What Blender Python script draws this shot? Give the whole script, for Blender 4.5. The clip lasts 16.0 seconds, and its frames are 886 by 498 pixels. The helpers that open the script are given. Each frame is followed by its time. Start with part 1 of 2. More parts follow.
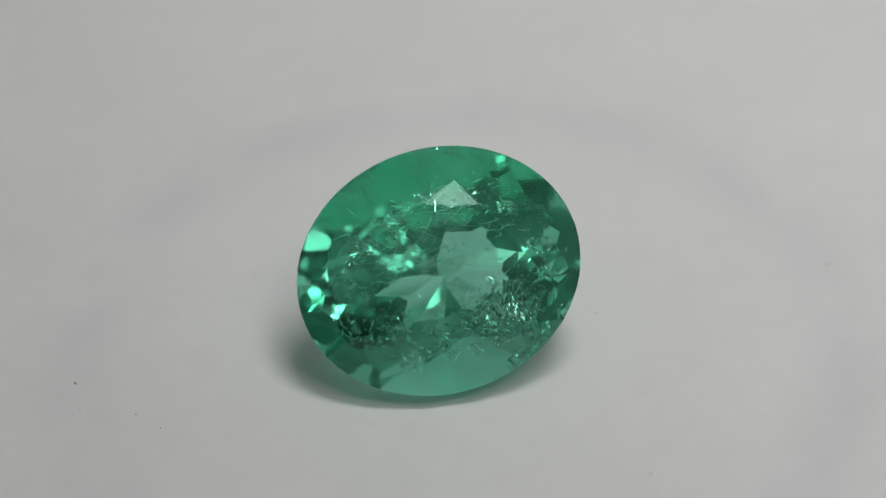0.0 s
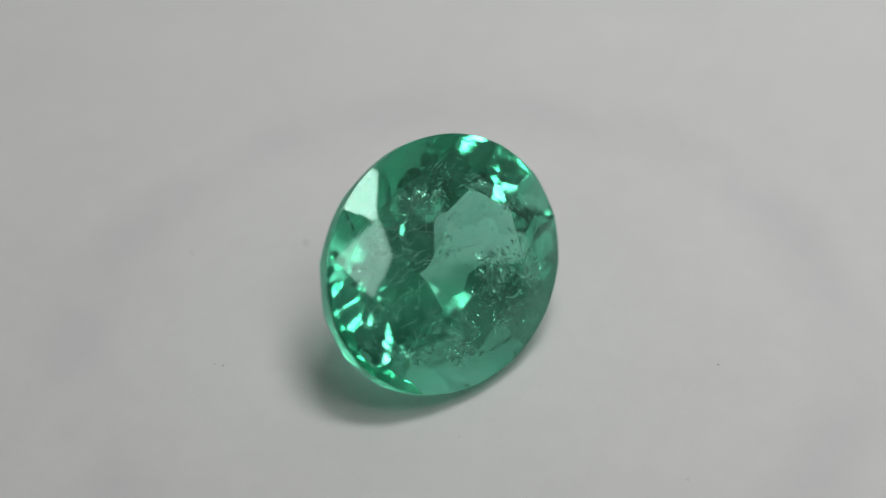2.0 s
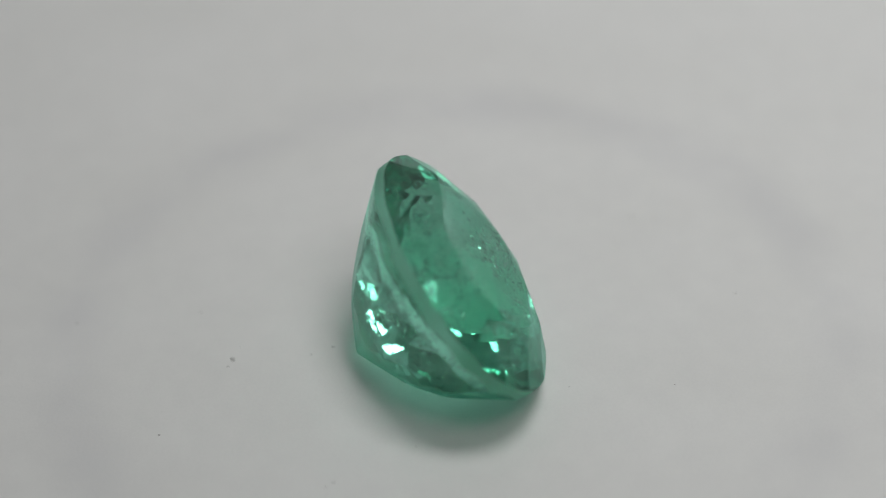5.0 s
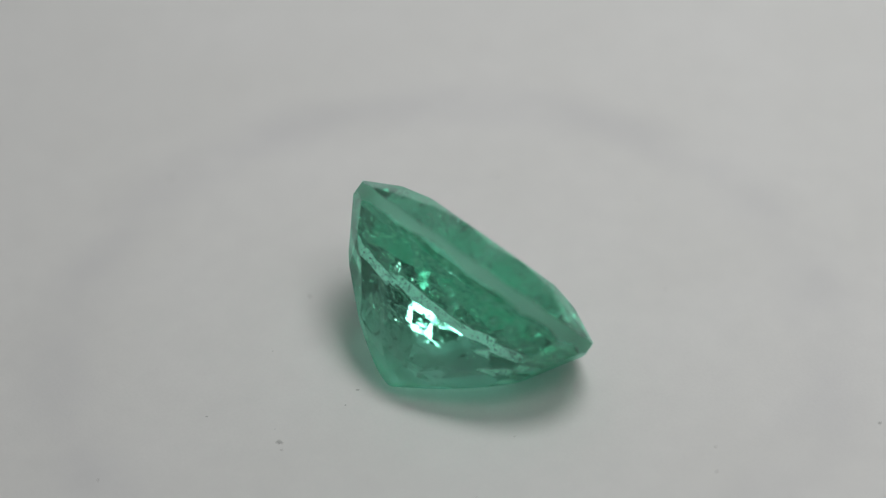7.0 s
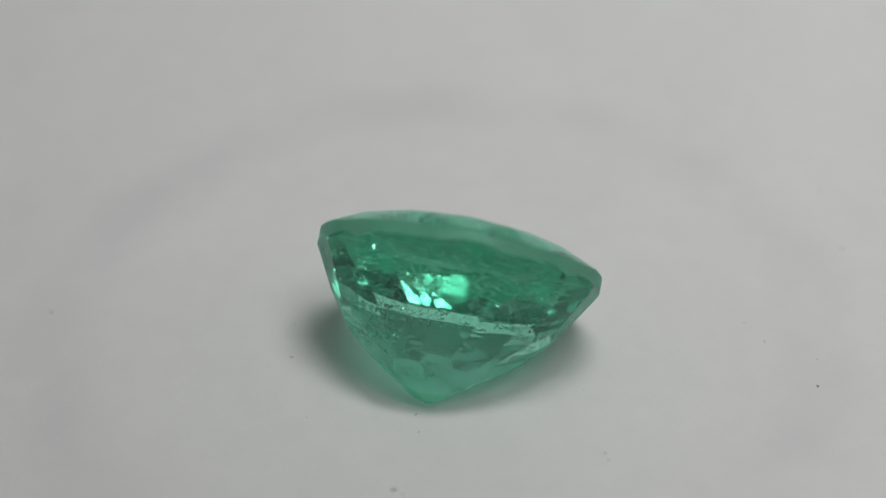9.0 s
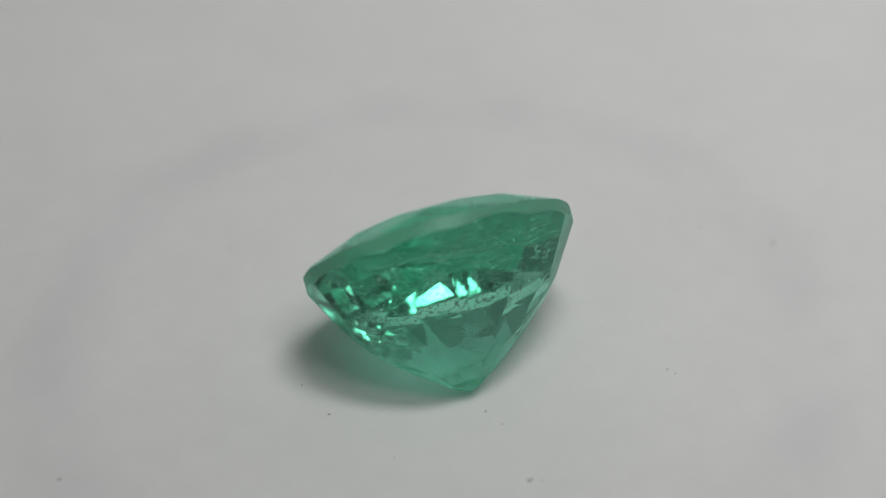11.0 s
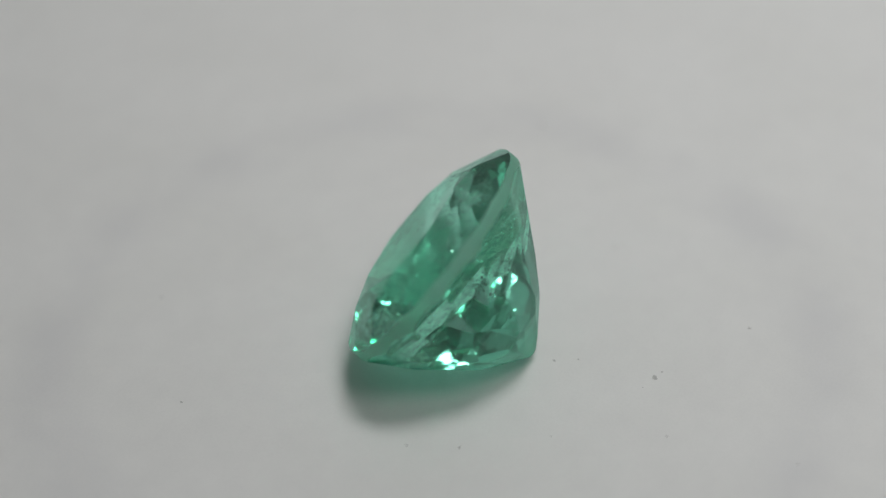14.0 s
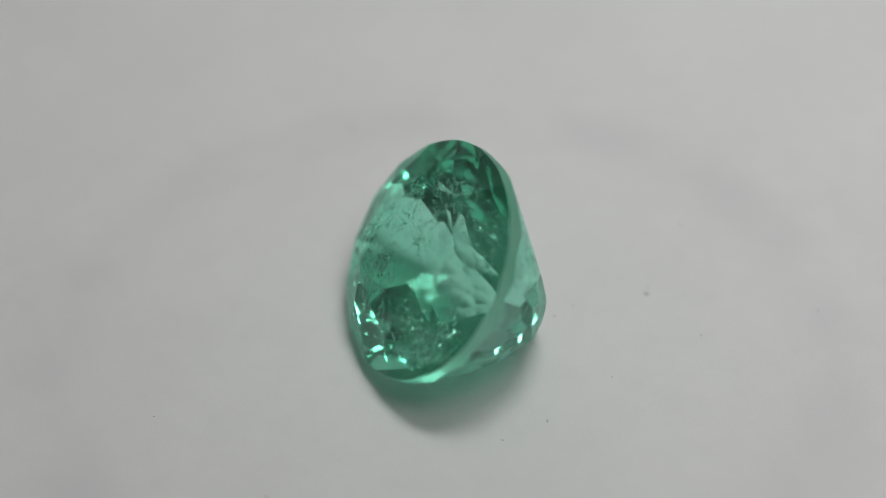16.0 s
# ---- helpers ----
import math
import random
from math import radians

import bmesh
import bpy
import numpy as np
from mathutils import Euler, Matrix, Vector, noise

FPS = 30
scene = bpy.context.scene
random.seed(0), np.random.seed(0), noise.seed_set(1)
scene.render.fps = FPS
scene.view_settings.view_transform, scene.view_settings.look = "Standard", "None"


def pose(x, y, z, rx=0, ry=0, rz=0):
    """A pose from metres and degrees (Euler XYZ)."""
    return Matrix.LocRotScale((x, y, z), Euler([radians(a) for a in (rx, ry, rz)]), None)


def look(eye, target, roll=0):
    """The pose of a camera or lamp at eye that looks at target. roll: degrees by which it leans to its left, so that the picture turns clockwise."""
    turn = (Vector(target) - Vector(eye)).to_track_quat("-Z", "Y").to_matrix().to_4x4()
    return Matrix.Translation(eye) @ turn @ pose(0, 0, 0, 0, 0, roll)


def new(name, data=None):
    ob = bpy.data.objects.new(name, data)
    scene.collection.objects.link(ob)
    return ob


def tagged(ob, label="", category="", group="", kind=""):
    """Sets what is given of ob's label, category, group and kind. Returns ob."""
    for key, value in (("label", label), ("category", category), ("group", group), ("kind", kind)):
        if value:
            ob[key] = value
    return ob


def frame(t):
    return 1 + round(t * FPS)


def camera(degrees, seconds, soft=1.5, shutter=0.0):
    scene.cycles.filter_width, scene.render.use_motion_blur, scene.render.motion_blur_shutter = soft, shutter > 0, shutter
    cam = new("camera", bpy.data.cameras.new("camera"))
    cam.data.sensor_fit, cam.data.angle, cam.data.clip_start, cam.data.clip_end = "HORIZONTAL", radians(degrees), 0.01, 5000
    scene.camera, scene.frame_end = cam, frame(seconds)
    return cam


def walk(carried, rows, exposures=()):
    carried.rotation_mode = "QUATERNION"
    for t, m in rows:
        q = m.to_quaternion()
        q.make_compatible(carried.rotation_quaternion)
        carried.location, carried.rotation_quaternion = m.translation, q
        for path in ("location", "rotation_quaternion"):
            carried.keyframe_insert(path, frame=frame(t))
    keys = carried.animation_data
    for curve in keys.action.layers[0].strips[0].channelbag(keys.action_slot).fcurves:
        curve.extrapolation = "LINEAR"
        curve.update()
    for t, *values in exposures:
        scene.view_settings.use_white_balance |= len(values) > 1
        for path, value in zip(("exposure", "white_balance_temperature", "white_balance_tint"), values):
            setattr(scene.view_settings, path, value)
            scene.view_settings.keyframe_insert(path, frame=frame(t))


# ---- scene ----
MM = 0.001

# ---- the camera: fixed on a small tripod, looking down at the stone ----
cam = camera(24.0, 16.0, soft=1.2)
CAM = pose(0.0, -0.054596, 0.049609, 50.2382, 1.5465, -1.2906)
cam.data.dof.use_dof, cam.data.dof.focus_distance, cam.data.dof.aperture_fstop = True, 0.0715, 26.0
walk(cam, [(0.0, CAM), (16.0, CAM)])

# ---- light ----
world = bpy.data.worlds.new("world")
scene.world = world
world.use_nodes = True
world.node_tree.nodes["Background"].inputs[0].default_value = (0.8, 0.85, 0.9, 1)
world.node_tree.nodes["Background"].inputs[1].default_value = 0.05


def area_lamp(name, eye, target, size, watts, colour):
    data = bpy.data.lights.new(name, "AREA")
    data.shape, data.size, data.energy, data.color = "DISK", size, watts, colour
    lamp = new(name, data)
    lamp.matrix_world = look(eye, target)
    return lamp


area_lamp("desk_lamp_light", (0.041, -0.054, 0.123), (0.06, 0.04, 0), 0.050, 0.033, (0.99, 0.99, 0.975))
area_lamp("overhead_lamp_light", (0.024, -0.002, 0.123), (0.075, 0.17, 0), 0.052, 0.099, (0.985, 0.99, 0.985))
# added fill lamp: stands in for an unseen bright surround behind the stone
back_fill = area_lamp("back_fill_light", (0.0, 0.232, 0.19), (0.0, 0.0, 0.19), 0.46, 0.040, (0.93, 0.98, 1.0))
back_fill.data.shape, back_fill.data.size_y = "RECTANGLE", 0.26
# weak fill added from above, no real panel
area_lamp("top_fill_light", (0.02, 0.06, 0.335), (0.02, 0.06, 0), 0.20, 0.015, (0.97, 0.98, 1.0))
scene.view_settings.exposure = 0.0


# ---- materials ----
def material(name):
    m = bpy.data.materials.new(name)
    m.use_nodes = True
    nodes = m.node_tree.nodes
    return m, nodes, m.node_tree.links, nodes["Principled BSDF"]


def coords(nodes, links, scale):
    c = nodes.new("ShaderNodeTexCoord")
    mp = nodes.new("ShaderNodeMapping")
    mp.inputs["Scale"].default_value = (scale, scale, scale)
    links.new(c.outputs["Object"], mp.inputs["Vector"])
    return c.outputs["Object"], mp.outputs["Vector"]


def noise_node(nodes, links, vec, scale, detail=4.0, rough=0.55):
    n = nodes.new("ShaderNodeTexNoise")
    n.inputs["Scale"].default_value, n.inputs["Detail"].default_value = scale, detail
    n.inputs["Roughness"].default_value = rough
    links.new(vec, n.inputs["Vector"])
    return n.outputs["Fac"]


def ramp(nodes, links, fac, stops):
    r = nodes.new("ShaderNodeValToRGB")
    while len(r.color_ramp.elements) < len(stops):
        r.color_ramp.elements.new(0.5)
    for el, (pos, col) in zip(r.color_ramp.elements, stops):
        el.position, el.color = pos, (*col, 1)
    links.new(fac, r.inputs["Fac"])
    return r.outputs["Color"]


def mix(nodes, links, kind, fac, a, b):
    n = nodes.new("ShaderNodeMix")
    n.data_type, n.blend_type = "RGBA", kind
    for value, socket in ((fac, n.inputs["Factor"]), (a, n.inputs["A"]), (b, n.inputs["B"])):
        if isinstance(value, (int, float)):
            socket.default_value = value
        elif isinstance(value, tuple):
            socket.default_value = (*value, 1)
        else:
            links.new(value, socket)
    return n.outputs["Result"]


def calc(nodes, links, op, a, b=0.0):
    n = nodes.new("ShaderNodeMath")
    n.operation = op
    for value, socket in ((a, n.inputs[0]), (b, n.inputs[1])):
        if isinstance(value, (int, float)):
            socket.default_value = value
        else:
            links.new(value, socket)
    return n.outputs[0]


def paper_white():
    """Matt white card with a slightly greyed ring, faint smudges and fibres."""
    m, nodes, links, bsdf = material("white_card")
    raw, vec = coords(nodes, links, 1000.0)
    big = noise_node(nodes, links, vec, 0.13, 3.0)
    mid = noise_node(nodes, links, vec, 0.9, 4.0)
    fine = noise_node(nodes, links, vec, 9.0, 3.0)
    base = ramp(nodes, links, big, [(0.3, (0.765, 0.765, 0.75)), (0.7, (0.80, 0.80, 0.79))])
    base = mix(nodes, links, "MULTIPLY", 0.6, base, ramp(nodes, links, mid, [(0.3, (0.955, 0.955, 0.96)), (0.65, (1, 1, 1))]))
    base = mix(nodes, links, "MULTIPLY", 0.5, base, ramp(nodes, links, fine, [(0.25, (0.95, 0.95, 0.95)), (0.6, (1, 1, 1))]))
    # the ring: a band about 13 mm from the middle
    sep = nodes.new("ShaderNodeSeparateXYZ")
    links.new(vec, sep.inputs[0])
    dx = calc(nodes, links, "ADD", sep.outputs["X"], RING_X)
    dy = calc(nodes, links, "ADD", sep.outputs["Y"], RING_Y)
    rad = calc(nodes, links, "SQRT", calc(nodes, links, "ADD", calc(nodes, links, "MULTIPLY", dx, dx), calc(nodes, links, "MULTIPLY", dy, dy)))
    rad = calc(nodes, links, "ADD", rad, calc(nodes, links, "MULTIPLY", calc(nodes, links, "SUBTRACT", big, 0.5), 1.6))
    off = calc(nodes, links, "ABSOLUTE", calc(nodes, links, "SUBTRACT", rad, RING_R))
    band = nodes.new("ShaderNodeMapRange")
    band.interpolation_type = "SMOOTHSTEP"
    band.inputs["From Min"].default_value, band.inputs["From Max"].default_value = 2.1, 0.0
    links.new(off, band.inputs["Value"])
    patchy = nodes.new("ShaderNodeMapRange")
    patchy.inputs["From Min"].default_value, patchy.inputs["From Max"].default_value = 0.38, 0.62
    patchy.inputs["To Min"].default_value, patchy.inputs["To Max"].default_value = 0.2, 1.0
    links.new(noise_node(nodes, links, vec, 0.21, 3.0), patchy.inputs["Value"])
    fac = calc(nodes, links, "MULTIPLY", calc(nodes, links, "MULTIPLY", band.outputs["Result"], patchy.outputs["Result"]), calc(nodes, links, "ADD", calc(nodes, links, "MULTIPLY", mid, 0.9), 0.35))
    base = mix(nodes, links, "MULTIPLY", fac, base, (0.905, 0.905, 0.925))
    links.new(base, bsdf.inputs["Base Color"])
    bsdf.inputs["Roughness"].default_value = 0.62
    bsdf.inputs["Specular IOR Level"].default_value = 0.3
    bump = nodes.new("ShaderNodeBump")
    bump.inputs["Strength"].default_value, bump.inputs["Distance"].default_value = 0.12, 0.00003
    links.new(fine, bump.inputs["Height"])
    links.new(bump.outputs["Normal"], bsdf.inputs["Normal"])
    return m


def plain(name, colour, rough, metal=0.0, spread=0.06, scale=200.0):
    m, nodes, links, bsdf = material(name)
    _, vec = coords(nodes, links, 1.0)
    n = noise_node(nodes, links, vec, scale)
    lo = tuple(c * (1 - spread) for c in colour)
    hi = tuple(min(1.0, c * (1 + spread)) for c in colour)
    links.new(ramp(nodes, links, n, [(0.3, lo), (0.7, hi)]), bsdf.inputs["Base Color"])
    bsdf.inputs["Roughness"].default_value, bsdf.inputs["Metallic"].default_value = rough, metal
    return m


def emerald_glass(name, rough, clear, milky):
    """Green beryl: tinted refraction, made milky in drifts by fine inclusions."""
    m, nodes, links, bsdf = material(name)
    nodes.remove(bsdf)
    _, vec = coords(nodes, links, 1000.0)
    cloud = noise_node(nodes, links, vec, 0.32, 4.0)
    fine = noise_node(nodes, links, vec, 2.6, 5.0, 0.65)
    glass = nodes.new("ShaderNodeBsdfGlass")
    glass.inputs["IOR"].default_value = 1.57
    links.new(ramp(nodes, links, cloud, [(0.3, (0.54, 0.965, 0.825)), (0.7, (0.70, 0.975, 0.895))]), glass.inputs["Color"])
    milk = nodes.new("ShaderNodeBsdfTranslucent")
    milk.inputs["Color"].default_value = (0.46, 0.92, 0.72, 1)
    skin = nodes.new("ShaderNodeBsdfDiffuse")
    skin.inputs["Color"].default_value = (0.50, 0.76, 0.65, 1)
    haze = nodes.new("ShaderNodeMixShader")
    haze.inputs[0].default_value = 0.4
    links.new(milk.outputs[0], haze.inputs[1])
    links.new(skin.outputs[0], haze.inputs[2])
    # drifts of milk a few mm wide
    drift = nodes.new("ShaderNodeMapRange")
    drift.interpolation_type = "SMOOTHSTEP"
    drift.inputs["From Min"].default_value, drift.inputs["From Max"].default_value = 0.40, 0.66
    drift.inputs["To Min"].default_value, drift.inputs["To Max"].default_value = clear, milky
    links.new(calc(nodes, links, "ADD", calc(nodes, links, "MULTIPLY", cloud, 0.7), calc(nodes, links, "MULTIPLY", fine, 0.3)), drift.inputs["Value"])
    sep = nodes.new("ShaderNodeSeparateXYZ")
    links.new(vec, sep.inputs[0])
    # extra milk towards the point stands in for light gathered in the stone there
    point_glow = nodes.new("ShaderNodeMapRange")
    point_glow.interpolation_type = "SMOOTHSTEP"
    point_glow.inputs["From Min"].default_value, point_glow.inputs["From Max"].default_value = -2.2, -4.4
    point_glow.inputs["To Min"].default_value, point_glow.inputs["To Max"].default_value = 0.0, 0.16
    links.new(sep.outputs["Z"], point_glow.inputs["Value"])
    # the crown is finely polished, the pavilion below the girdle less so and a little wavy
    below = nodes.new("ShaderNodeMapRange")
    below.inputs["From Min"].default_value, below.inputs["From Max"].default_value = -0.1, -0.6
    links.new(sep.outputs["Z"], below.inputs["Value"])
    worn = nodes.new("ShaderNodeMapRange")
    worn.inputs["From Min"].default_value, worn.inputs["From Max"].default_value = 0.35, 0.65
    worn.inputs["To Min"].default_value, worn.inputs["To Max"].default_value = 0.01, 0.06
    links.new(cloud, worn.inputs["Value"])
    links.new(calc(nodes, links, "ADD", calc(nodes, links, "MULTIPLY", below.outputs["Result"], worn.outputs["Result"]), rough), glass.inputs["Roughness"])
    wave = nodes.new("ShaderNodeBump")
    wave.inputs["Strength"].default_value, wave.inputs["Distance"].default_value = 1.0, 0.000016
    swell = noise_node(nodes, links, vec, 1.1, 2.0, 0.4)
    links.new(calc(nodes, links, "MULTIPLY", swell, below.outputs["Result"]), wave.inputs["Height"])
    links.new(wave.outputs["Normal"], glass.inputs["Normal"])
    amount = calc(nodes, links, "ADD", drift.outputs["Result"], point_glow.outputs["Result"])
    both = nodes.new("ShaderNodeMixShader")
    links.new(amount, both.inputs[0])
    links.new(glass.outputs[0], both.inputs[1])
    links.new(haze.outputs[0], both.inputs[2])
    links.new(both.outputs[0], nodes["Material Output"].inputs["Surface"])
    return m


def veil_material():
    """Wispy healed fracture: mostly clear, with white feathery streaks."""
    m, nodes, links, bsdf = material("healed_veil")
    _, vec = coords(nodes, links, 1000.0)
    bsdf.inputs["Base Color"].default_value = (0.80, 0.94, 0.87, 1)
    bsdf.inputs["Roughness"].default_value = 0.35
    clear = nodes.new("ShaderNodeBsdfTransparent")
    streak = noise_node(nodes, links, vec, 1.5, 5.0, 0.6)
    dots = noise_node(nodes, links, vec, 3.5, 2.0, 0.5)
    fac = nodes.new("ShaderNodeMapRange")
    fac.inputs["From Min"].default_value, fac.inputs["From Max"].default_value = 0.50, 0.74
    fac.inputs["To Max"].default_value = 0.55
    links.new(calc(nodes, links, "ADD", calc(nodes, links, "MULTIPLY", streak, 0.65), calc(nodes, links, "MULTIPLY", dots, 0.38)), fac.inputs["Value"])
    both = nodes.new("ShaderNodeMixShader")
    links.new(fac.outputs["Result"], both.inputs[0])
    links.new(clear.outputs[0], both.inputs[1])
    links.new(bsdf.outputs[0], both.inputs[2])
    links.new(both.outputs[0], nodes["Material Output"].inputs["Surface"])
    return m


def fleck_material(name, colour, rough, metal, clear=0.0):
    """Thin flecks inside the stone that let a share of the light through."""
    m, nodes, links, bsdf = material(name)
    _, vec = coords(nodes, links, 1000.0)
    n = noise_node(nodes, links, vec, 6.0)
    links.new(ramp(nodes, links, n, [(0.3, tuple(c * 0.7 for c in colour)), (0.7, colour)]), bsdf.inputs["Base Color"])
    bsdf.inputs["Roughness"].default_value, bsdf.inputs["Metallic"].default_value = rough, metal
    film, both = nodes.new("ShaderNodeBsdfTransparent"), nodes.new("ShaderNodeMixShader")
    both.inputs[0].default_value = clear
    links.new(bsdf.outputs[0], both.inputs[1])
    links.new(film.outputs[0], both.inputs[2])
    links.new(both.outputs[0], nodes["Material Output"].inputs["Surface"])
    return m


RING_X, RING_Y, RING_R = -0.5, 0.2, 13.6
CARD = paper_white()
SPECK = plain("dark_dust", (0.29, 0.28, 0.27), 0.8, 0.0, 0.3, 4000.0)
SPECK_PALE = plain("grey_dust", (0.52, 0.52, 0.51), 0.8, 0.0, 0.2, 4000.0)
PLASTIC = plain("white_plastic", (0.72, 0.72, 0.70), 0.4)
BOUNCE = plain("white_bounce", (0.80, 0.80, 0.79), 0.9, 0.0, 0.04, 60.0)
DIM = plain("dark_front_wall", (0.035, 0.035, 0.037), 0.95, 0.0, 0.15, 60.0)
DESK = plain("desk_wood", (0.20, 0.15, 0.11), 0.55, 0.0, 0.25, 14.0)
BERYL = emerald_glass("green_beryl", 0.003, 0.002, 0.032)
FROST = emerald_glass("frosted_green_beryl", 0.3, 0.3, 0.5)
VEIL = veil_material()
FLAKE = fleck_material("bright_fracture", (0.88, 0.96, 0.92), 0.10, 0.95, 0.4)
CRACK = fleck_material("crumpled_crack", (0.84, 0.95, 0.90), 0.16, 0.95, 0.58)
GRAIN = fleck_material("pale_grain", (0.86, 0.95, 0.90), 0.3, 0.0, 0.25)
DARK = fleck_material("dark_mineral", (0.05, 0.06, 0.05), 0.5, 0.0, 0.45)


# ---- mesh helpers ----
def finish(bm, name, mat, smooth=False):
    bmesh.ops.recalc_face_normals(bm, faces=bm.faces)
    me = bpy.data.meshes.new(name)
    for f in bm.faces:
        f.smooth = smooth
    bm.to_mesh(me)
    bm.free()
    me.materials.append(mat)
    return me


def part(name, bm, mat, parent, label="", smooth=False):
    ob = new(name, finish(bm, name, mat, smooth))
    ob.parent = parent
    return tagged(ob, label)


def box(bm, x0, x1, y0, y1, z0, z1):
    m = Matrix.Translation(((x0 + x1) / 2, (y0 + y1) / 2, (z0 + z1) / 2)) @ Matrix.Diagonal((x1 - x0, y1 - y0, z1 - z0, 1))
    bmesh.ops.create_cube(bm, size=1.0, matrix=m)


def lathe(bm, profile, n=128):
    """A closed turned body from (radius, height) pairs; the first and last lie on the axis."""
    rings = []
    for r, z in profile:
        if r < 1e-9:
            rings.append([bm.verts.new((0, 0, z))])
        else:
            rings.append([bm.verts.new((r * math.cos(2 * math.pi * k / n), r * math.sin(2 * math.pi * k / n), z)) for k in range(n)])
    for lo, hi in zip(rings, rings[1:]):
        for k in range(n):
            j = (k + 1) % n
            quad = [lo[k % len(lo)], lo[j % len(lo)], hi[j % len(hi)], hi[k % len(hi)]]
            bm.faces.new(list(dict.fromkeys(quad)))


# ---- the room ----
def structure(name, dims, mat, label, category):
    bm = bmesh.new()
    box(bm, *dims)
    return tagged(new(name, finish(bm, name, mat)), label, category, kind="structure")


# added white enclosure, unseen: closes the place and bounces pale light into the stone
structure("floor", (-0.24, 0.24, -0.24, 0.24, -0.030, -0.022), BOUNCE, "white floor of an added, unseen bounce enclosure", "floor")
structure("ceiling", (-0.24, 0.24, -0.24, 0.24, 0.340, 0.348), BOUNCE, "white top of an added, unseen bounce enclosure", "ceiling")
structure("wall_north", (-0.24, 0.24, 0.24, 0.248, -0.030, 0.348), BOUNCE, "white side of an added, unseen bounce enclosure", "wall")
# front wall added out of view and kept dark, so the stone reflects darkness
structure("wall_south", (-0.24, 0.24, -0.248, -0.24, -0.030, 0.348), DIM, "dark front wall, added unseen to darken the stone's reflections", "wall")
structure("wall_east", (0.24, 0.248, -0.24, 0.24, -0.030, 0.348), BOUNCE, "white side of an added, unseen bounce enclosure", "wall")
structure("wall_west", (-0.248, -0.24, -0.24, 0.24, -0.030, 0.348), BOUNCE, "white side of an added, unseen bounce enclosure", "wall")
structure("ground", (-0.45, 0.45, -0.40, 0.40, -0.060, -0.030), DESK, "dark wooden table top under the bounce enclosure", "table top")

# ---- the turntable: a still base and a turning top ----
base = tagged(new("plinth"), "white plastic base under the turning disc", "plinth")
bm = bmesh.new()
lathe(bm, [(0, -0.022), (0.028, -0.022), (0.030, -0.0205), (0.030, -0.006), (0.029, -0.005), (0, -0.005)], 96)
part("housing", bm, PLASTIC, base, smooth=False)

table = tagged(new("turntable"), "white card-covered turning disc with faint grey ring and dust", "turntable")
bm = bmesh.new()
lathe(bm, [(0, -0.005), (0.040, -0.005), (0.042, -0.0045), (0.042, -0.0012), (0.0412, -0.0006), (0, -0.0006)], 160)
part("disc", bm, PLASTIC, table, "white plastic disc")
bm = bmesh.new()
lathe(bm, [(0, -0.00055), (0.041, -0.00055), (0.041, -0.00004), (0.04096, 0.0), (0, 0.0)], 160)
part("card", bm, CARD, table, "matt white card with a faint grey ring")


def speck(r, angle, size, long, mat, seed):
    """A tiny low, ragged fleck of dust lying on the card; r and size in mm."""
    rng = random.Random(seed)
    bm = bmesh.new()
    n = 9
    top = bm.verts.new((0, 0, size * 0.12 * MM))
    ring = []
    for k in range(n):
        a = 2 * math.pi * k / n
        q = size * 0.42 * rng.uniform(0.65, 1.25) * MM
        ring.append(bm.verts.new((q * long * math.cos(a), q * math.sin(a), 0.004 * MM)))
    for k in range(n):
        bm.faces.new((ring[k], ring[(k + 1) % n], top))
    ob = part("dust_speck", bm, mat, table)
    ob.matrix_basis = pose(r * MM * math.cos(radians(angle)), r * MM * math.sin(radians(angle)), 0, 0, 0, rng.uniform(0, 180))
    return ob


SPECKS = [  # radius mm, angle, size mm, length, pale
    (13.05, 187.5, .13, 1.3, 0), (10.6, 202.6, .07, 1.1, 0), (5.0, 238, .06, 1.2, 1),
    (7.55, 97, .24, 1.5, 1), (7.75, 99.6, .10, 1.3, 1), (4.8, 99, .08, 1.2, 1),
    (7.3, 92.4, .06, 1, 1), (8.2, 151, .09, 1.3, 1), (11.2, 197.4, .10, 1.5, 1),
    (13.0, 193.5, .08, 1.2, 1), (9.0, 79.7, .09, 1.3, 1), (10.75, 115.4, .10, 1, 0), (7.9, 152.1, .10, 1.4, 1),
    (8.3, 251.4, .05, 1.2, 0), (5.5, 169.4, .06, 1, 1), (5.5, 29.1, .07, 2.4, 0), (5.5, 10.7, .07, 1.7, 0),
    (10.65, 281.1, .08, 1, 0), (9.6, 313, .12, 1.3, 1), (4.0, 95.3, .12, 1.3, 1), (6.14, 59.6, .07, 1, 1),
    (15.3, 217, .15, 1.1, 1), (14.4, 13, .18, 1.2, 1), (13.3, 85, .10, 1.2, 1), (16.3, 229, .15, 1.2, 1)]
for i, (r, a, size, long, pale) in enumerate(SPECKS):
    speck(r, a, size, long, SPECK_PALE if pale else SPECK, i)

# ---- the stone ----
A, B, GIRDLE, CROWN, TABLE = 4.89, 4.17, 0.46, 0.84, 0.57   # half length, half width, girdle, crown height in mm; table share
MID, MID_X, MID_Y, DEPTH = 2.41, 0.743, 0.614, 5.13          # pavilion: depth and width of its shoulder, full depth
KEEL, CUL_X, CUL_Y = 0.105, 0.336, -0.355                     # culet size and its offset in mm


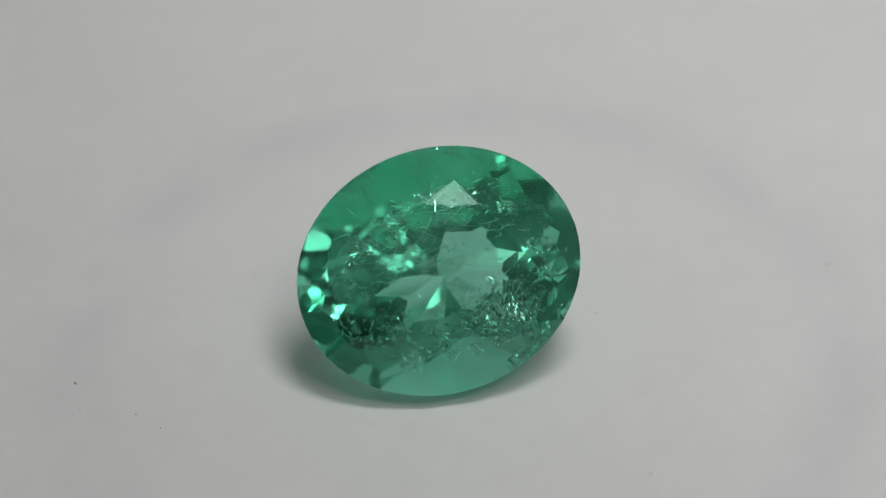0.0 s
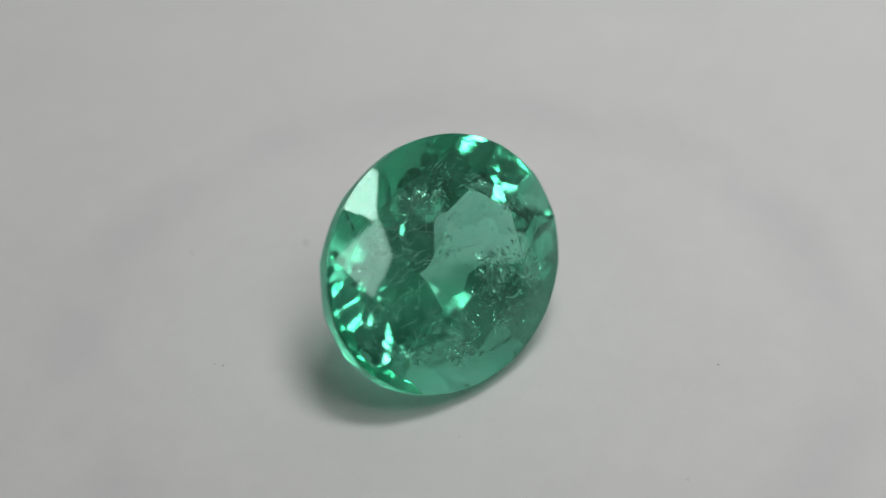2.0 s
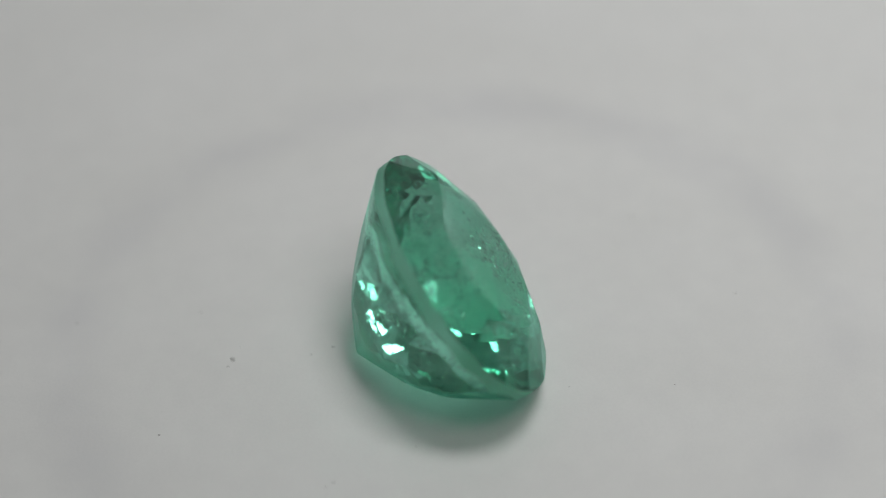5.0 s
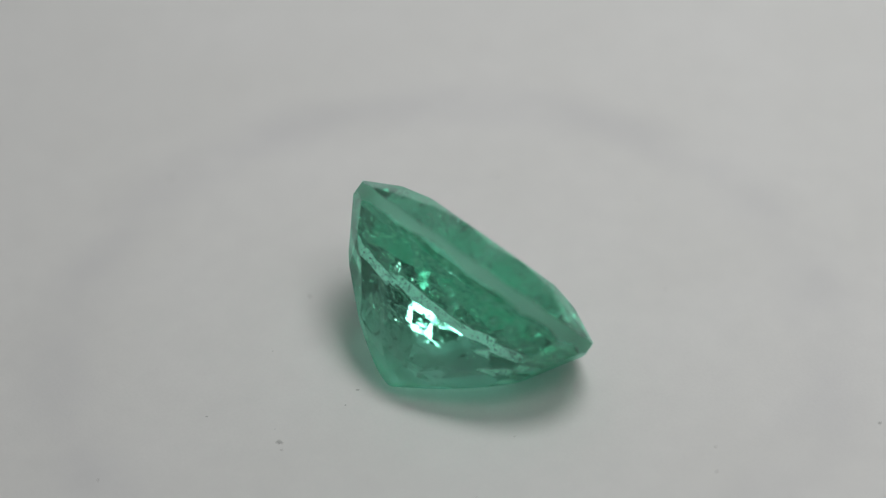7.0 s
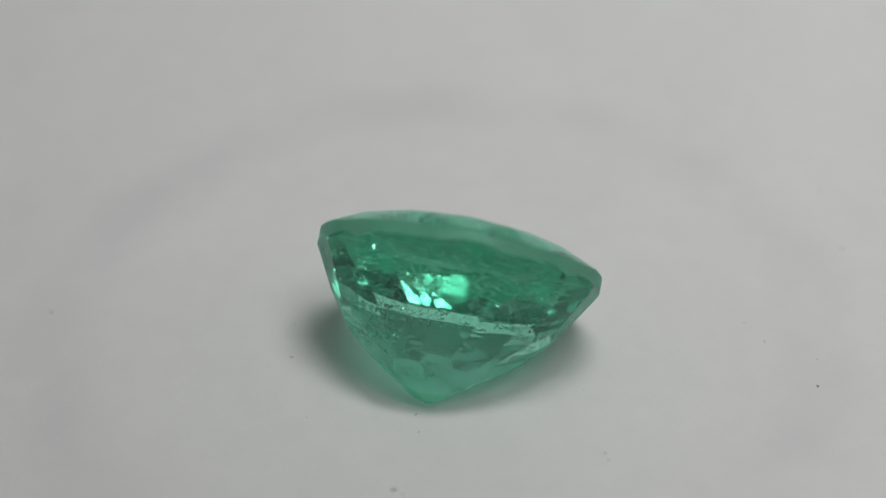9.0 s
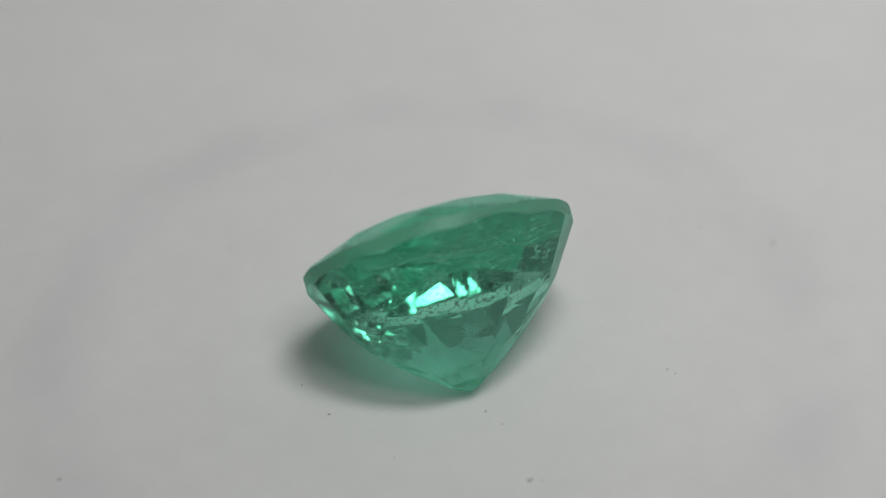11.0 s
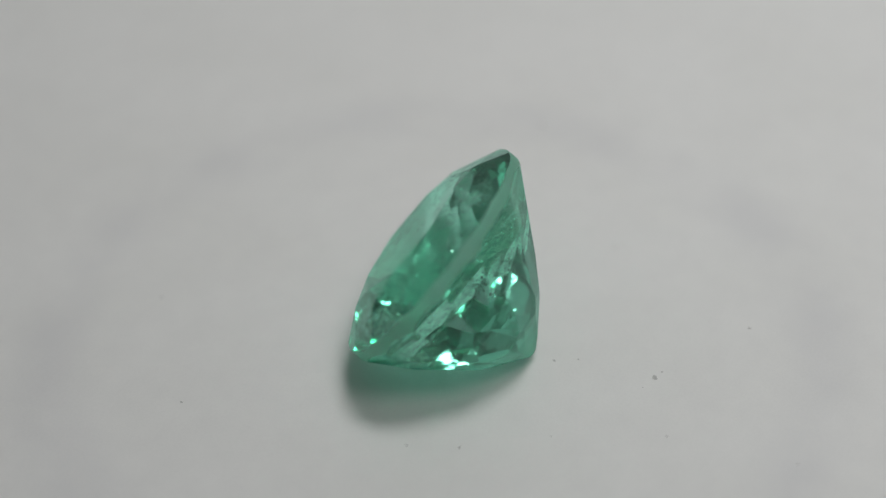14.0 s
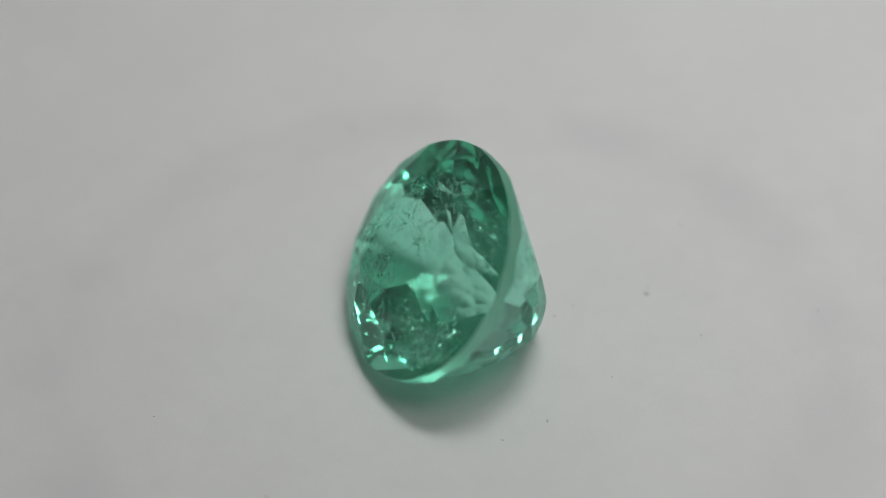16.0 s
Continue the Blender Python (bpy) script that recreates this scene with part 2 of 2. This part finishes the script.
def cut_stone():
    """An oval brilliant: every facet is a plane cut from a drum, in a space where the girdle is a unit circle."""
    bm = bmesh.new()
    bmesh.ops.create_cone(bm, cap_ends=True, segments=64, radius1=1.0, radius2=1.0, depth=12.0)

    def cut(point, normal):
        geom = list(bm.verts) + list(bm.edges) + list(bm.faces)
        res = bmesh.ops.bisect_plane(bm, geom=geom, dist=1e-6, plane_co=point, plane_no=normal, clear_outer=True)
        edges = [e for e in res["geom_cut"] if isinstance(e, bmesh.types.BMEdge)]
        if len(edges) > 2:
            bmesh.ops.contextual_create(bm, geom=edges)

    def facet(angle, r0, z0, r1, z1, sign):
        """A facet whose slope runs from radius r0 at height z0 to radius r1 at height z1."""
        a = radians(angle)
        n = Vector((abs(z1 - z0), 0, sign * abs(r0 - r1)))
        n = Vector((n.x * math.cos(a), n.x * math.sin(a), n.z)).normalized()
        cut(Vector((r0 * math.cos(a), r0 * math.sin(a), z0)), n)

    rng = random.Random(4)
    jig = lambda s: rng.uniform(-s, s)
    g = GIRDLE / 2
    top = g + CROWN
    cut(Vector((0, 0, top)), Vector((0, 0, 1)))
    for k in range(8):          # kites, which run from the table's corners to the girdle, and the stars between them
        facet(45 * k + jig(1.2), 0.985, g + 0.06, TABLE + jig(0.006), top, 1)
        facet(45 * k + 22.5 + jig(1.2), TABLE * 0.924, top, 0.74, top - 0.205 + jig(0.012), 1)
    for k in range(16):         # upper girdle facets
        facet(22.5 * k + 11.25 + jig(0.8), 0.985, g, 0.725, g + 0.635 + jig(0.02), 1)
    for k in range(16):         # pavilion, upper tier
        a = 22.5 * k + 11.25
        s = MID_X * math.cos(radians(a)) ** 2 + MID_Y * math.sin(radians(a)) ** 2
        facet(a + jig(0.5), 0.995, -g, s + jig(0.004), -MID, -1)
    for k in range(8):          # pavilion mains down to the culet
        a = 45 * k + 22.5
        s = MID_X * math.cos(radians(a)) ** 2 + MID_Y * math.sin(radians(a)) ** 2
        facet(a + jig(2), s + 0.0 + jig(0.012), -MID, KEEL + jig(0.02), -DEPTH, -1)
    for k in range(16):         # small facets that soften the shoulder between the two tiers
        a = 22.5 * k
        s = MID_X * math.cos(radians(a)) ** 2 + MID_Y * math.sin(radians(a)) ** 2
        steep, flat = (0.995 - s) / (MID - g), (s - KEEL) / (DEPTH - MID)
        lean = (steep + flat) / 2 + jig(0.01)
        facet(a + jig(3), s * 0.982 + jig(0.006), -MID, s * 0.982 - lean, -MID - 1, -1)
    low = MID + 0.42 * (DEPTH - MID)
    for k in range(16):         # narrow facets between the mains
        a = 22.5 * k
        s = MID_X * math.cos(radians(a)) ** 2 + MID_Y * math.sin(radians(a)) ** 2
        w = s + (KEEL - s) * 0.42 + 0.012
        facet(a + jig(2.5), w + jig(0.012), -low, w - 0.36 + jig(0.03), -low - 1.28, -1)
    cut(Vector((0, 0, -DEPTH)), Vector((0, 0, -1)))
    bmesh.ops.remove_doubles(bm, verts=bm.verts, dist=0.004)
    bmesh.ops.dissolve_degenerate(bm, dist=0.002, edges=bm.edges)
    for v in bm.verts:
        x, y, z = v.co
        f = max(0.0, -z - g) / (DEPTH - g)
        v.co = ((A * x + CUL_X * f) * MM, (B * y + CUL_Y * f) * MM, z * MM)
    # facet edges are very slightly worn
    bmesh.ops.recalc_face_normals(bm, faces=bm.faces)
    worn = [e for e in bm.edges if e.is_manifold and e.calc_face_angle() > radians(7) and e.calc_length() > 0.25 * MM]
    bmesh.ops.bevel(bm, geom=worn, offset=0.014 * MM, offset_type="OFFSET", segments=1, profile=0.5, affect="EDGES", clamp_overlap=True)
    return bm


stone = new("emerald", finish(cut_stone(), "emerald", BERYL))
stone.data.materials.append(FROST)
for f in stone.data.polygons:
    if abs(f.normal.z) < 0.05:
        f.material_index = 1
tagged(stone, "pale green oval faceted emerald lying tilted on white card", "gemstone")


def inside(p, margin=0.12):
    """Whether a place, in mm in the stone's own space, lies well within the stone."""
    x, y, z = p
    if z > GIRDLE / 2 + CROWN - margin or z < -DEPTH + 0.5:
        return False
    if z > 0:
        r = 1 - (1 - TABLE) * z / (GIRDLE / 2 + CROWN)
        rx = ry = r
    else:
        f = min(1.0, -z / MID)
        h = max(0.0, (-z - MID) / (DEPTH - MID))
        rx = (1 + (MID_X - 1) * f) * (1 - h) + KEEL * h
        ry = (1 + (MID_Y - 1) * f) * (1 - h) + KEEL * h
    f = max(0.0, -z) / DEPTH
    return ((x - CUL_X * f) / (A * rx - margin)) ** 2 + ((y - CUL_Y * f) / (B * ry - margin)) ** 2 < 0.86


def inclusion(name, label, centre, spread, count, kind, size, mat, seed, facing=(0, 0, 1), loose=0.5):
    """A cloud of tiny flakes, needles or grains inside the stone, one mesh; flakes lie across facing."""
    rng = random.Random(seed)
    bm = bmesh.new()
    base_turn = Vector(facing).to_track_quat("Z", "Y").to_matrix().to_4x4()
    for _ in range(count):
        p = [rng.gauss(c, w) for c, w in zip(centre, spread)]
        if not inside(p):
            continue
        q = size * rng.choice((0.4, 0.6, 0.8, 1.0, 1.5))
        wobble = Euler((rng.gauss(0, loose), rng.gauss(0, loose), rng.gauss(0, 0.5))).to_matrix().to_4x4()
        if kind == "flake":
            dims = (q * rng.uniform(0.25, 0.6), q, 0.012)
        elif kind == "needle":
            dims = (q * 2.6, 0.013, 0.010)
        else:
            dims = (q, q * rng.uniform(0.6, 1), q * rng.uniform(0.5, 1))
        m = Matrix.Translation([c * MM for c in p]) @ base_turn @ wobble @ Matrix.Diagonal((*[d * MM for d in dims], 1))
        if kind == "needle":
            bmesh.ops.create_cube(bm, size=1.0, matrix=m)
        else:
            res = bmesh.ops.create_icosphere(bm, subdivisions=1, radius=0.5, matrix=m)
            for v in res["verts"]:
                v.co += Vector([rng.gauss(0, 0.08) * d * MM for d in dims])
    return part(name, bm, mat, stone, label)


N_EARLY, N_LATE, N_BACK = (0.0, 0.29, 0.96), (0.3, 0.42, 0.86), (-0.05, 0.93, 0.34)   # the ways in which fractures lie
SILVER = "cluster of bright silvery fracture flakes"
inclusion("fracture", SILVER, (1.75, -1.7, -1.7), (0.55, 0.45, 0.35), 120, "flake", 0.24, FLAKE, 11, N_EARLY, 0.5)
inclusion("fracture", SILVER, (2.4, -2.5, -0.5), (0.45, 0.35, 0.3), 60, "flake", 0.2, FLAKE, 12, N_EARLY, 0.5)
inclusion("fracture", SILVER, (-3.3, -0.65, -0.5), (0.4, 0.5, 0.3), 45, "flake", 0.16, FLAKE, 13, N_EARLY, 0.5)
inclusion("fracture", SILVER, (-1.9, -1.25, -0.5), (0.35, 0.35, 0.3), 40, "flake", 0.14, FLAKE, 14, N_EARLY, 0.6)
inclusion("fracture", SILVER, (0.2, 2.6, -0.5), (1.6, 0.4, 0.5), 45, "flake", 0.15, FLAKE, 15, N_BACK, 0.5)
inclusion("fracture", SILVER, (-1.8, 1.8, -1.0), (0.7, 0.4, 0.5), 32, "flake", 0.17, FLAKE, 16, N_BACK, 0.5)
inclusion("fracture", SILVER, (1.4, 1.7, -1.4), (0.6, 0.3, 0.5), 34, "flake", 0.2, FLAKE, 18, (0.25, 0.9, 0.3), 0.5)
inclusion("fracture", SILVER, (-0.55, -2.4, -0.8), (0.5, 0.3, 0.2), 36, "flake", 0.16, FLAKE, 17, N_EARLY, 0.5)
inclusion("fracture", SILVER, (3.4, -0.3, 0.0), (0.4, 0.6, 0.2), 30, "flake", 0.15, FLAKE, 19, N_LATE, 0.5)
GLITTER = "sprinkle of tiny bright flakes"
inclusion("glitter", GLITTER, (0.0, -2.5, -0.2), (1.8, 0.5, 0.25), 180, "flake", 0.09, FLAKE, 50, N_EARLY, 0.8)
inclusion("glitter", GLITTER, (0.3, 1.2, 0.3), (1.4, 0.8, 0.3), 130, "flake", 0.08, FLAKE, 51, N_EARLY, 0.8)
inclusion("glitter", GLITTER, (-2.0, -1.4, -0.3), (1.0, 0.8, 0.4), 170, "flake", 0.08, FLAKE, 52, N_EARLY, 0.8)
inclusion("glitter", GLITTER, (1.8, -1.8, -0.8), (0.9, 0.7, 0.5), 220, "flake", 0.10, FLAKE, 53, N_EARLY, 0.8)
inclusion("glitter", GLITTER, (-2.0, 1.3, 0.1), (0.9, 0.7, 0.4), 120, "flake", 0.10, FLAKE, 54, N_EARLY, 0.8)
inclusion("glitter", GLITTER, (0.0, 1.9, -1.0), (1.9, 0.6, 0.6), 80, "flake", 0.08, FLAKE, 55, N_BACK, 0.8)
inclusion("glitter", GLITTER, (2.6, 0.6, -0.3), (0.8, 1.0, 0.4), 110, "flake", 0.09, FLAKE, 56, N_LATE, 0.8)


def crinkle(centre, size, facing, seed, gaps=0.0):
    """A small crumpled, torn crack whose faces glint or darken one by one."""
    rng = random.Random(100 + seed)
    bm = bmesh.new()
    turn_to = Vector(facing).to_track_quat("Z", "Y").to_matrix()
    n, rows = 24, []
    for i in range(n + 1):
        row = []
        for j in range(n + 1):
            u, v = i / n * 2 - 1 + rng.gauss(0, 0.02), j / n * 2 - 1 + rng.gauss(0, 0.02)
            w = 0.35 * noise.noise((u * 1.3, v * 1.3, seed)) + 0.30 * noise.noise((u * 3.5, v * 3.5, seed + 7)) / 2 + rng.gauss(0, 0.022)
            p = turn_to @ Vector((u * size, v * size * 0.8, w * size)) + Vector(centre)
            torn = noise.noise((u * 3.2 + seed, v * 3.2, 0.3)) < gaps - 0.12 or u * u + v * v > 0.8 + 0.5 * noise.noise((u * 2, v * 2, seed + 3))
            row.append(bm.verts.new(p * MM) if not torn and inside(p, 0.1) else None)
        rows.append(row)
    for i in range(n):
        for j in range(n):
            quad = (rows[i][j], rows[i + 1][j], rows[i + 1][j + 1], rows[i][j + 1])
            if all(quad):
                bm.faces.new(quad)
    bmesh.ops.delete(bm, geom=[v for v in bm.verts if not v.link_faces], context="VERTS")
    bmesh.ops.solidify(bm, geom=bm.faces[:], thickness=0.010 * MM)
    return part("crack", bm, CRACK, stone, "crumpled glinting crack")


crinkle((-1.93, -1.25, -0.55), 0.62, N_EARLY, 1)
crinkle((1.75, -1.7, -1.9), 0.95, N_EARLY, 2)
crinkle((2.3, -2.5, -0.7), 0.60, N_EARLY, 3)
crinkle((-3.35, -0.65, -0.5), 0.60, N_LATE, 4)
crinkle((-0.55, -2.4, -0.8), 0.35, N_EARLY, 5)
crinkle((0.6, 2.7, 0.35), 0.55, N_EARLY, 6, 0.10)
crinkle((3.5, -0.3, 0.0), 0.50, N_LATE, 7)
crinkle((1.4, 1.9, -1.2), 0.70, N_BACK, 8, 0.05)
crinkle((-0.9, 2.1, -0.9), 0.60, N_BACK, 9, 0.05)
crinkle((2.7, 1.2, -0.6), 0.55, (0.5, 0.7, 0.4), 10)
crinkle((-2.6, 1.3, -0.7), 0.65, (-0.5, 0.7, 0.4), 11, 0.05)
crinkle((-1.5, 0.8, 0.2), 0.55, N_EARLY, 12, 0.10)
crinkle((0.7, -1.7, -1.0), 0.60, N_EARLY, 13, 0.10)
crinkle((-1.9, 1.4, 0.0), 0.50, N_EARLY, 14, 0.12)
crinkle((-1.5, -2.5, -0.5), 0.60, N_EARLY, 15)
crinkle((0.3, -2.8, -0.3), 0.45, N_EARLY, 16, 0.08)
crinkle((1.3, -2.6, -0.6), 0.50, N_EARLY, 17, 0.05)
crinkle((-2.7, -1.6, -0.4), 0.50, N_LATE, 18, 0.05)
crinkle((0.2, 0.4, 0.3), 0.60, N_EARLY, 19, 0.15)


def veil(centre, size, facing, seed):
    """A curved, ragged, thin healed fracture inside the stone."""
    rng = random.Random(seed)
    bm = bmesh.new()
    turn_to = Vector(facing).to_track_quat("Z", "Y").to_matrix()
    n, rows = 22, []
    for i in range(n + 1):
        row = []
        for j in range(n + 1):
            u, v = i / n * 2 - 1, j / n * 2 - 1
            w = 0.22 * math.sin(2.1 * u + seed) + 0.16 * math.cos(3.3 * v + 2 * seed) + 0.05 * noise.noise((u * 4, v * 4, seed))
            p = turn_to @ Vector((u * size[0], v * size[1], w)) + Vector(centre)
            ragged = u * u + v * v < 0.75 + 0.35 * noise.noise((u * 2 + seed, v * 2, 0.5))
            row.append(bm.verts.new(p * MM) if ragged and inside(p, 0.2) else None)
        rows.append(row)
    for i in range(n):
        for j in range(n):
            quad = (rows[i][j], rows[i + 1][j], rows[i + 1][j + 1], rows[i][j + 1])
            if all(quad):
                bm.faces.new(quad)
    bmesh.ops.solidify(bm, geom=bm.faces[:], thickness=0.012 * MM)
    return part("veil", bm, VEIL, stone, "wispy white healed fracture", True)


veil((1.6, -1.5, -0.2), (1.3, 1.0), N_EARLY, 1)
veil((-1.5, -1.5, -0.3), (1.4, 1.0), (0.25, 0.3, 0.92), 2)
veil((0.2, 1.0, -0.4), (1.6, 0.9), (-0.1, 0.5, 0.85), 3)
veil((-0.4, 1.6, -1.6), (1.7, 1.0), N_BACK, 4)
veil((1.6, 1.4, -1.2), (1.2, 0.9), (0.3, 0.85, 0.4), 5)
veil((-2.6, 0.5, -0.4), (0.9, 1.0), N_LATE, 6)
NEEDLES = "fine pale growth needles"
inclusion("needles", NEEDLES, (0.2, 1.0, 0.3), (1.2, 0.7, 0.3), 70, "needle", 0.17, GRAIN, 21, N_EARLY, 0.35)
inclusion("needles", NEEDLES, (0.4, -0.9, -0.4), (1.5, 0.9, 0.5), 60, "needle", 0.14, GRAIN, 22, N_EARLY, 0.4)
inclusion("needles", NEEDLES, (-1.9, 1.2, 0.0), (0.8, 0.7, 0.4), 45, "needle", 0.16, GRAIN, 23, N_EARLY, 0.4)
inclusion("needles", NEEDLES, (0.0, 1.9, -1.1), (1.7, 0.5, 0.6), 30, "needle", 0.15, GRAIN, 24, N_BACK, 0.4)
GRAINS = "scatter of pale crystal grains"
inclusion("grains", GRAINS, (0.0, -1.2, -0.4), (2.2, 1.3, 0.6), 110, "grain", 0.030, GRAIN, 31)
inclusion("grains", GRAINS, (0.3, 0.8, -1.3), (2.0, 1.3, 0.9), 110, "grain", 0.034, GRAIN, 32)
MINERAL = "cluster of dark mineral grains"
inclusion("dark_grains", MINERAL, (-1.9, -1.3, -0.6), (0.3, 0.35, 0.25), 40, "grain", 0.08, DARK, 41)
inclusion("dark_grains", MINERAL, (1.0, -1.6, -1.2), (0.45, 0.4, 0.3), 40, "grain", 0.05, DARK, 42)


# ---- what turns ----
# the stone leans on one side of its pavilion; seat is its pose on the card at the start
SEAT = Matrix.Translation((-0.387 * MM, -0.523 * MM, 3.6 * MM)) @ Matrix.Rotation(0.4544, 4, "Z") @ Matrix.Rotation(0.8706, 4, "X") @ Matrix.Rotation(-0.2826, 4, "Y")
low = min((SEAT @ v.co).z for v in stone.data.vertices)
SEAT = Matrix.Translation((0, 0, 0.00002 - low)) @ SEAT


def turn(t):
    """Degrees through which the disc has turned."""
    return 17.379 * t + 0.547 * 4 * math.sin(math.pi * t / 16)


# seconds, shift of the stone in mm across and along, degrees: the drive shakes the disc a little
SHAKE = [
    (0, .227, -.057, -.2), (.5, .14, -.11, -.6), (1, .056, -.167, -.9), (1.5, .042, -.059, -.7), (1.8, .03, .16, -.9), (2, .01, .46, -1), (2.5, -.17, .398, -.5),
    (3, -.222, .221, -1), (3.5, -.275, .09, -.1), (4, -.225, -.203, .1), (4.7, -.02, -.35, .5), (5.5, .24, -.48, 1), (6.3, .37, -.53, 1.2), (6.5, .38, -.52, 1.2),
    (7, .365, -.41, .7), (7.5, .35, -.47, .3), (8, .331, -.537, .1), (8.5, .23, -.545, .1), (9, .024, -.409, .4), (9.7, -.14, -.26, .5), (10.5, -.31, -.09, .6),
    (11.3, -.41, .03, .6), (11.5, -.41, .045, .6), (12, -.29, .11, .7), (12.5, -.345, -.16, .7), (13, -.245, 0, -.5),
    (13.5, -.12, -.1, -.2), (14, -.015, -.173, .1), (14.5, .02, -.183, -.1), (15, .09, -.2, -.4), (15.5, .1, -.235, 0), (16, .103, -.271, .4)]


def motions():
    spin = lambda t, extra=0.0: Matrix.Rotation(radians(turn(t) + extra), 4, "Z")
    walk(table, [(0.5 * k, Matrix.Translation((0, 0.16 * MM, 0)) @ spin(0.5 * k)) for k in range(33)])
    walk(stone, [(t, Matrix.Translation((dx * MM, dy * MM, 0)) @ spin(t, da) @ SEAT) for t, dx, dy, da in SHAKE])


motions()
